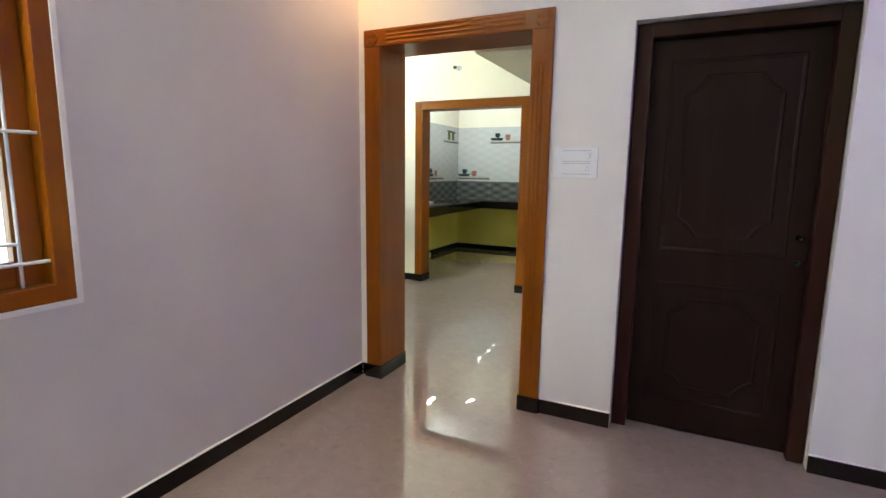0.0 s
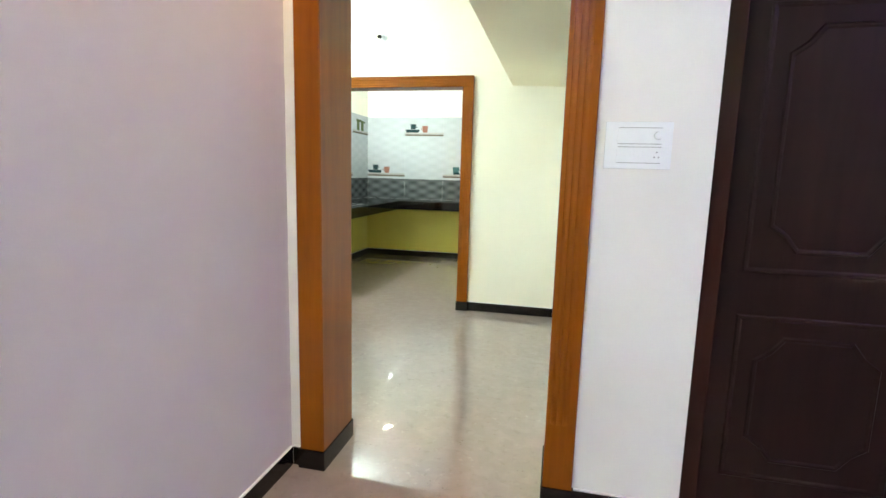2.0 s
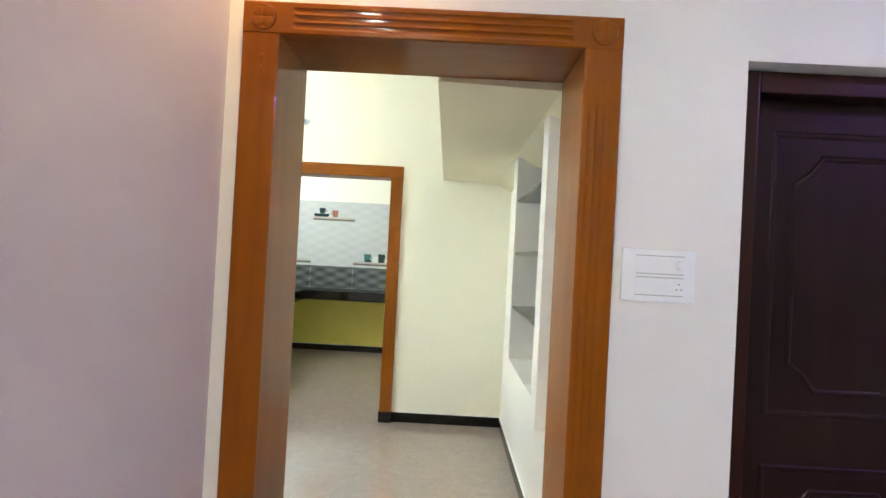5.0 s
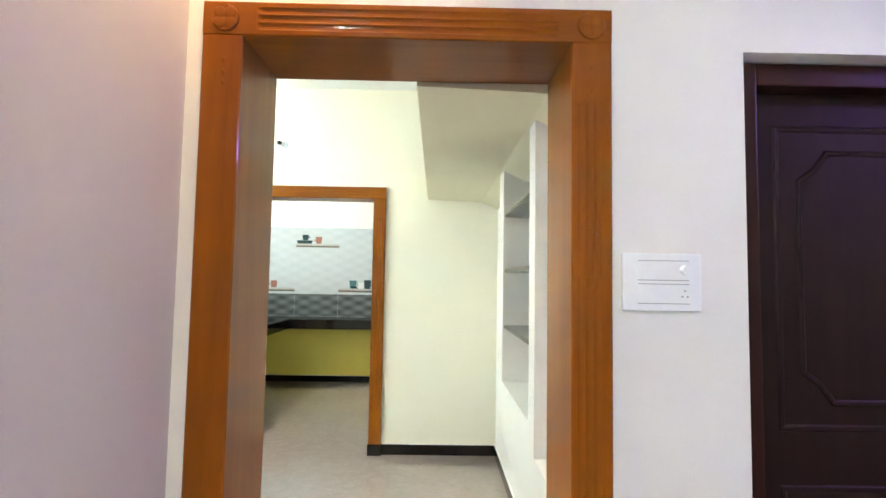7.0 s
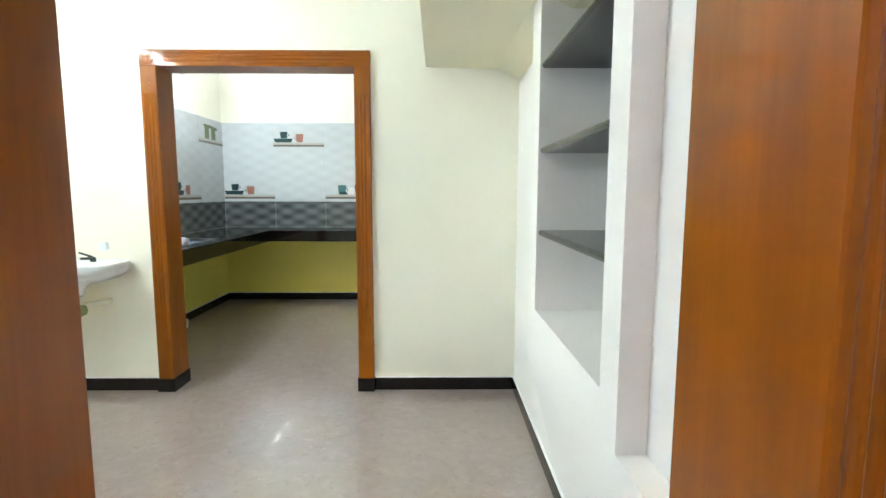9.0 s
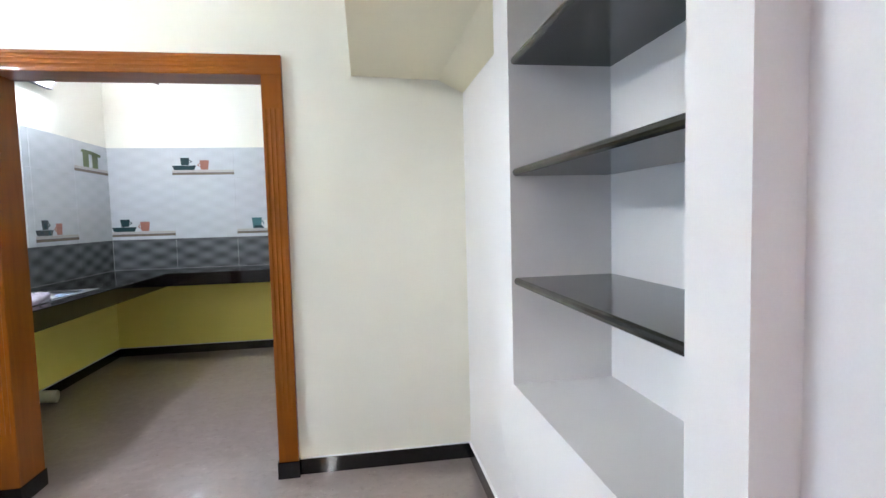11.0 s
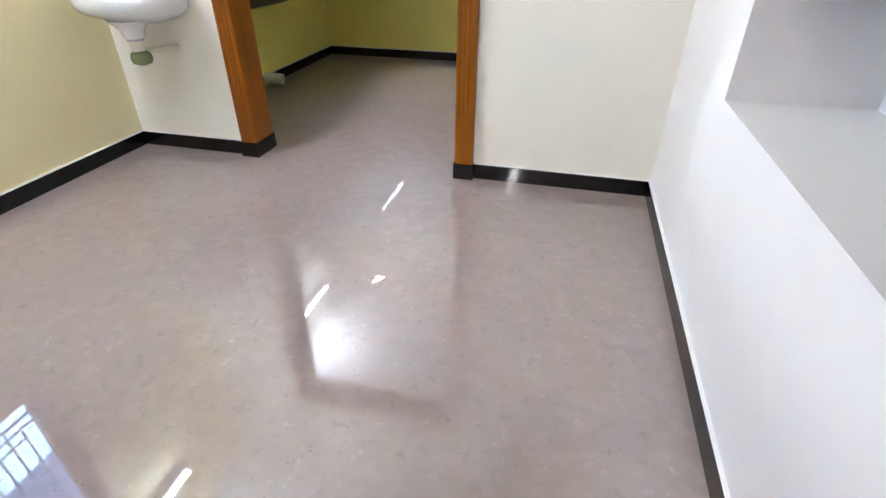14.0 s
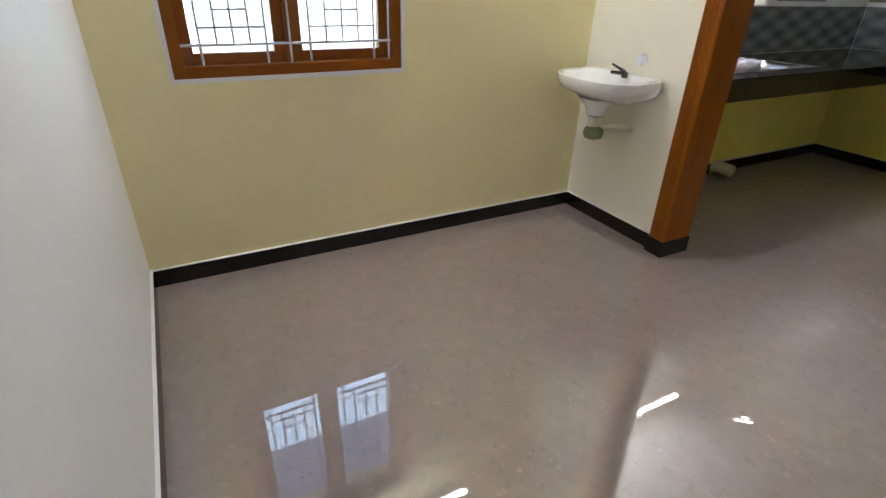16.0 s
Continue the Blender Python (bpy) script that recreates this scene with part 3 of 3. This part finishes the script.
tube_light(-0.32, 0.82, HL, 2.46, "lit white tube light above the hall window", HALL_TUBE_GLOW)

# wash basin
basin = empty("wash_basin", (-3.345, RF, 0.86), "white ceramic wall-hung wash basin beside the doorway", "wash basin")
bm = bmesh.new()
def rim(s, z, back):
    """One ring of the basin: straight along the wall, bowed towards the room."""
    out = []
    for i in range(40):
        a = 2 * math.pi * i / 40
        cx, cy = math.cos(a), math.sin(a)
        p = 7.0 if cy > 0 else 2.9
        k = (abs(cx) ** p + abs(cy) ** p) ** (-1 / p)
        x, y = 0.266 * s * k * cx, 0.187 * s * k * cy
        if y < 0:
            x *= 1 - 0.22 * (y / 0.2) ** 2
        out.append(bm.verts.new((-3.338 + x, RF - 0.188 + y + back * (1 - s), z)))
    return out
rings = [rim(0.34, 0.742, 0.12), rim(0.50, 0.750, 0.17), rim(0.68, 0.766, 0.2), rim(0.84, 0.788, 0.2), rim(0.945, 0.811, 0.2), rim(0.985, 0.834, 0.2), rim(1.0, 0.860, 0.2), rim(0.997, 0.874, 0.2), rim(0.975, 0.878, 0.1), rim(0.84, 0.874, -0.08), rim(0.79, 0.862, -0.1), rim(0.62, 0.80, -0.08), rim(0.3, 0.765, -0.05)]
for a, b in zip(rings, rings[1:]):
    for i in range(40):
        bm.faces.new((a[i], a[(i + 1) % 40], b[(i + 1) % 40], b[i]))
bm.faces.new(rings[0][::-1])
bm.faces.new(rings[-1])
part("bowl", bm, CERAMIC, basin, smooth=True)
bm = bmesh.new()
lathe(bm, [(0.11, 0.770), (0.08, 0.742), (0.058, 0.718), (0.048, 0.68)], -3.335, RF - 0.2)
part("outlet_neck", bm, CERAMIC, basin, smooth=True)
bm = bmesh.new()
rod(bm, (-3.285, RF - 0.09, 0.870), (-3.285, RF - 0.09, 0.898), 0.018, 0.014)
rod(bm, (-3.285, RF - 0.09, 0.890), (-3.310, RF - 0.165, 0.898), 0.011, 0.008)
rod(bm, (-3.285, RF - 0.09, 0.898), (-3.345, RF - 0.13, 0.932), 0.008, 0.005)
part("tap", bm, CHROME, basin, "dark chrome tap", smooth=True)
bm = bmesh.new()
rod(bm, (-3.275, RF, 0.955), (-3.275, RF - 0.012, 0.955), 0.028)
rod(bm, (-3.255, RF - 0.012, 0.94), (-3.255, RF - 0.012, 0.985), 0.02, 0.016)
part("wall_rose", bm, PLASTIC, basin, "white plastic inlet cover", smooth=True)
bm = bmesh.new()
rod(bm, (-3.335, RF - 0.2, 0.685), (-3.335, RF - 0.2, 0.60), 0.036, 0.034)
part("tailpiece", bm, PIPE, basin, smooth=True)
bm = bmesh.new()
rod(bm, (-3.335, RF - 0.2, 0.668), (-3.335, RF - 0.2, 0.680), 0.042)
part("lock_ring", bm, GREY_LINE, basin, smooth=True)
bm = bmesh.new()
lathe(bm, [(0.030, 0.618), (0.048, 0.605), (0.054, 0.580), (0.048, 0.556), (0.022, 0.545)], -3.33, RF - 0.2, 24)
part("bottle_trap", bm, TRAP, basin, "green-tinted plastic bottle trap", smooth=True)
bm = bmesh.new()
rod(bm, (-3.33, RF - 0.2, 0.612), (-3.25, RF, 0.605), 0.017)
part("outlet_pipe", bm, PIPE, basin, "cream outlet pipe into the wall", smooth=True)

# lamp holder above the kitchen doorway
holder = empty("lamp_holder", (-2.41, RF, 2.52), "white empty bulb holder on the wall above the doorway", "lamp holder")
bm = bmesh.new()
rod(bm, (-2.41, RF, 2.52), (-2.41, RF - 0.018, 2.52), 0.033, 0.03)
rod(bm, (-2.41, RF - 0.018, 2.52), (-2.425, RF - 0.06, 2.515), 0.021, 0.019)
part("base", bm, PLASTIC, holder, smooth=True)
bm = bmesh.new()
rod(bm, (-2.424, RF - 0.058, 2.515), (-2.432, RF - 0.082, 2.512), 0.017, 0.016)
part("socket", bm, GRANITE, holder, "black bulb socket", smooth=True)

# ---- hall ----
sw = empty("switchboard", (-0.497, PF, 1.413), "white plastic switchboard with two rows of switches", "switchboard")
boxpart("plate", (-0.607, -0.386, PF - 0.014, PF, 1.333, 1.494), PLASTIC, sw, bevel=0.005)
for z0, z1 in ((1.420, 1.472), (1.355, 1.407)):
    boxpart("recess_line", (-0.565, -0.421, PF - 0.0149, PF - 0.013, z0 - 0.0025, z1 + 0.0025), GREY_LINE, sw)
    for i in range(4):
        x0 = -0.566 + i * 0.029
        boxpart("rocker", (x0, x0 + 0.029, PF - 0.0160, PF - 0.013, z0, z1), PLASTIC, sw, bevel=0.0003)
    boxpart("module", (-0.450, -0.421, PF - 0.0160, PF - 0.013, z0, z1), PLASTIC, sw, bevel=0.0005)
bm = bmesh.new()
rod(bm, (-0.435, PF - 0.017, 1.447), (-0.435, PF - 0.030, 1.447), 0.014, 0.012)
part("fan_dial", bm, PLASTIC, sw, smooth=True)
bm = bmesh.new()
for dx, dz in ((0, 0.010), (-0.007, -0.006), (0.007, -0.006)):
    rod(bm, (-0.435 + dx, PF - 0.0172, 1.380 + dz), (-0.435 + dx, PF - 0.0182, 1.380 + dz), 0.003)
part("socket_holes", bm, GREY_LINE, sw)

# ---- kitchen ----
CT, CF, CX, CY = 0.885, 0.765, -2.98, 7.85
counter = empty("counter", (RL, KB, CT), "L-shaped polished black granite kitchen counter with a deep edge", "counter")
bm = bmesh.new()
SK = (-3.47, -3.11, 6.12, 6.84)
box(bm, RL, SK[0], RB, KB, CT - 0.03, CT)
box(bm, SK[1], CX - 0.025, RB, CY + 0.025, CT - 0.03, CT)
box(bm, SK[0], SK[1], RB, SK[2], CT - 0.03, CT)
box(bm, SK[0], SK[1], SK[3], KB, CT - 0.03, CT)
box(bm, SK[1], KR, CY + 0.025, KB, CT - 0.03, CT)
part("worktop", bm, GRANITE, counter)
bm = bmesh.new()
box(bm, CX - 0.025, CX + 0.005, RB, CY + 0.025, CF, CT + 0.001, 0.006)
box(bm, CX + 0.005, KR, CY - 0.005, CY + 0.025, CF, CT + 0.001, 0.006)
part("edge_band", bm, GRANITE, counter, "deep black granite edge")
sink = empty("sink", (-3.29, 6.48, CT), "stainless steel sink set in the counter", "sink")
bm = bmesh.new()
for d in ((SK[0] - 0.03, SK[0] + 0.012, SK[2] - 0.03, SK[3] + 0.03), (SK[1] - 0.012, SK[1] + 0.03, SK[2] - 0.03, SK[3] + 0.03), (SK[0], SK[1], SK[2] - 0.03, SK[2] + 0.012), (SK[0], SK[1], SK[3] - 0.012, SK[3] + 0.03)):
    box(bm, d[0], d[1], d[2], d[3], CT, CT + 0.006, 0.002)
part("sink_rim", bm, STEEL, sink)
bm = bmesh.new()
rings = []
for k, z in ((1.0, CT + 0.001), (0.985, 0.80), (0.95, 0.755), (0.86, 0.728), (0.7, 0.716), (0.4, 0.711)):
    ring = []
    for i in range(40):
        c, q = math.cos(2 * math.pi * i / 40), math.sin(2 * math.pi * i / 40)
        e = (abs(c) ** 5 + abs(q) ** 5) ** -0.2
        ring.append(bm.verts.new(((SK[0] + SK[1]) / 2 + 0.176 * k * e * c, (SK[2] + SK[3]) / 2 + 0.356 * k * e * q, z)))
    rings.append(ring)
for a, b in zip(rings, rings[1:]):
    for i in range(40):
        bm.faces.new((a[i], a[(i + 1) % 40], b[(i + 1) % 40], b[i]))
bm.faces.new(rings[-1])
o = part("sink_bowl", bm, STEEL, sink, smooth=True)
sol = o.modifiers.new("thickness", "SOLIDIFY")
sol.thickness = 0.002
# crumpled wrap lying in the sink
bm = bmesh.new()
bmesh.ops.create_icosphere(bm, subdivisions=4, radius=1, matrix=Matrix.Translation((-3.13, 6.22, 0.915)) @ Matrix.Diagonal((0.07, 0.10, 0.04, 1)))
for v in bm.verts:
    v.co += (v.co - Vector((-3.13, 6.22, 0.915))).normalized() * 0.03 * noise.noise(v.co * 24)
tagged(part("plastic_wrap", bm, WRAP, smooth=False), "crumpled pale plastic wrap lying on the sink", "plastic wrap")
# waste pipe stub
bm = bmesh.new()
for r in (0.046, 0.040):
    rod(bm, (-3.70, 7.06, 0.062), (-3.53, 7.08, 0.05), r, seg=24)
ends = [f for f in bm.faces if len(f.verts) > 4]
bmesh.ops.delete(bm, geom=ends, context="FACES")
tagged(part("waste_pipe", bm, PIPE, smooth=True), "cream plastic waste pipe stub by the kitchen floor", "pipe")
# pendant lamp near the back corner
lamp = empty("pendant_lamp", (-3.18, 8.0, H), "small glowing pendant lamp with brown metal arms", "pendant lamp")
bm = bmesh.new()
rod(bm, (-3.18, 8.0, H), (-3.18, 8.0, 2.80), 0.006)
rod(bm, (-3.18, 8.0, H), (-3.18, 8.0, H - 0.03), 0.05)
part("stem", bm, CHROME, lamp, smooth=True)
bm = bmesh.new()
for p, q in (((-3.17, 7.95, 2.68), (-3.12, 8.0, 2.67)), ((-3.12, 8.0, 2.67), (-3.10, 8.06, 2.69)), ((-3.2, 8.04, 2.70), (-3.16, 8.07, 2.69)), ((-3.21, 7.93, 2.70), (-3.2, 7.97, 2.69))):
    rod(bm, p, q, 0.011, 0.007, 12)
part("glass_drops", bm, LAMP_GLOW, lamp, "glowing white glass drops", smooth=True)
bm = bmesh.new()
rod(bm, (-3.27, 8.0, 2.66), (-3.27, 8.0, 2.80), 0.014)
rod(bm, (-3.18, 8.0, 2.80), (-3.27, 8.0, 2.79), 0.009)
rod(bm, (-3.07, 7.98, 2.66), (-2.98, 7.95, 2.625), 0.007)
rod(bm, (-3.18, 8.0, 2.79), (-3.07, 7.98, 2.66), 0.007)
part("arm", bm, DARK_FRAME, lamp, "brown metal arms", smooth=True)

# ---- kitchen wall tiles ----
TW, TZ = 0.598, (CT, 1.192, 1.498, 1.804, 2.11)
TH = 0.009
north, west = bpy.data.objects["wall_kitchen_north"], bpy.data.objects["wall_kitchen_west"]


def backing(dims, parent):
    boxpart("grout_bed", dims, GROUT, parent)


backing((RL, KR, KB - 0.006, KB, CT, 2.11), north)
for y0, y1, z0, z1 in ((W3[1] + 0.02, KB - 0.006, CT, 2.11), (RB, W3[0] - 0.02, CT, 2.11), (W3[0] - 0.02, W3[1] + 0.02, CT, W3[2] - 0.02)):
    backing((RL, RL + 0.006, y0, y1, z0, z1), west)


def printed(tile, frame_at, kind):
    """The picture fired onto a decor tile: a small shelf with cups or jars, as flat coloured shapes on the glaze. frame_at maps (u, z, lift) to the wall."""
    def flat(name, pts, mat, lift):
        bm = bmesh.new()
        a = [bm.verts.new(frame_at(u, z, lift)) for u, z in pts]
        b = [bm.verts.new(frame_at(u, z, 0.0)) for u, z in pts]
        n = len(pts)
        bm.faces.new(a)
        for i in range(n):
            bm.faces.new((a[i], a[(i + 1) % n], b[(i + 1) % n], b[i]))
        part(name, bm, mat, tile).matrix_parent_inverse = Matrix.Identity(4)
    def cup(u, z, w, h, mat, handle=1):
        flat("printed_cup", [(u - w * 0.4, z), (u + w * 0.4, z), (u + w * 0.5, z + h), (u - w * 0.5, z + h)], mat, 0.0016)
        c = [(u + handle * (w * 0.45 + w * 0.3 * math.sin(math.pi * i / 6)), z + h * (0.25 + 0.5 * i / 6)) for i in range(7)]
        d = [(u + handle * (w * 0.45 + w * 0.16 * math.sin(math.pi * i / 6)), z + h * (0.33 + 0.34 * i / 6)) for i in range(6, -1, -1)]
        flat("printed_handle", c + d, mat, 0.0016)
    flat("printed_shelf", [(0.0, 0.03), (0.596, 0.03), (0.596, 0.055), (0.0, 0.055)], PRINT_SHELF, 0.0012)
    flat("printed_shelf_top", [(0.0, 0.058), (0.596, 0.058), (0.596, 0.078), (0.0, 0.078)], PRINT_EDGE, 0.0012)
    if kind == "cups":
        flat("printed_saucer", [(0.02, 0.08), (0.21, 0.08), (0.23, 0.125), (0.0, 0.125)], PRINT_TEAL, 0.0014)
        cup(0.125, 0.128, 0.09, 0.075, PRINT_TEAL)
        cup(0.31, 0.082, 0.09, 0.095, PRINT_RED, -1)
    elif kind == "jars":
        for u in (0.2, 0.36):
            flat("printed_jar", [(u - 0.05, 0.08), (u + 0.05, 0.08), (u + 0.05, 0.2), (u + 0.03, 0.225), (u - 0.03, 0.225), (u - 0.05, 0.2)], PRINT_GREEN, 0.0014)
        flat("printed_leaf", [(0.12, 0.21), (0.46, 0.19), (0.47, 0.215), (0.3, 0.235), (0.14, 0.235)], PRINT_GREEN, 0.0018)
    else:
        cup(0.2, 0.082, 0.1, 0.11, PRINT_BLUE)
        flat("printed_saucer", [(0.16, 0.082), (0.27, 0.082), (0.25, 0.11), (0.18, 0.11)], PRINT_TEAL, 0.0018)
        cup(0.4, 0.08, 0.1, 0.12, PRINT_TEAL)
        cup(0.31, 0.08, 0.085, 0.085, PRINT_WHITE, -1)
        cup(0.49, 0.08, 0.07, 0.075, PRINT_WHITE)


shared = {}


def tile_on(side, u0, u1, z0, z1, mat, parent):
    """One glazed tile, 9 mm proud, with eased edges."""
    g = 0.0012
    key = (side, round(u1 - u0, 4), round(z1 - z0, 4), mat.name)
    if key not in shared:
        bm = bmesh.new()
        w, h = u1 - u0 - 2 * g, z1 - z0 - 2 * g
        if side == "north":
            box(bm, 0, w, -TH, -0.002, 0, h, 0.0015)
        else:
            box(bm, 0.002, TH, 0, w, 0, h, 0.0015)
        me = bpy.data.meshes.new("tile")
        bm.to_mesh(me)
        bm.free()
        me.materials.append(mat)
        shared[key] = me
    o = new("tile", shared[key])
    o.parent = parent
    o.matrix_parent_inverse = parent.matrix_basis.inverted()
    o.location = (u0 + g, KB, z0 + g) if side == "north" else (RL, u0 + g, z0 + g)
    return o


x = RL + TH
col = 0
while x < KR - 0.02:
    x1 = min(x + TW, KR)
    for r in range(4):
        t = tile_on("north", x, x1, TZ[r], TZ[r + 1], DARK_TILE if r == 0 else LIGHT_TILE, north)
        kind = {(0, 1): "cups", (2, 1): "blue", (1, 3): "cups", (4, 1): "cups", (3, 3): "blue"}.get((col, r))
        if kind and x1 - x > 0.55:
            printed(t, lambda u, z, l, x=x, r=r: Vector((u, -TH - l, z)), kind)
    x, col = x1, col + 1
y1, col = KB - TH, 0
while y1 > RB + 0.02:
    y0 = max(y1 - TW, RB)
    for r in range(4):
        z0, z1 = TZ[r], TZ[r + 1]
        spans = [(y0, y1)]
        if z1 > W3[2]:
            spans = [(a, b) for a, b in ((y0, min(y1, W3[0] - 0.02)), (max(y0, W3[1] + 0.02), y1)) if b - a > 0.02]
        for a, b in spans:
            t = tile_on("west", a, b, z0, z1, DARK_TILE if r == 0 else LIGHT_TILE, west)
            kind = {(0, 3): "jars", (1, 1): "cups"}.get((col, r))
            if kind and b - a > 0.5:
                k = (b - a) / 0.598
                printed(t, lambda u, z, l, k=k: Vector((TH + l, u * k, z)), kind)
    y1, col = y0, col + 1
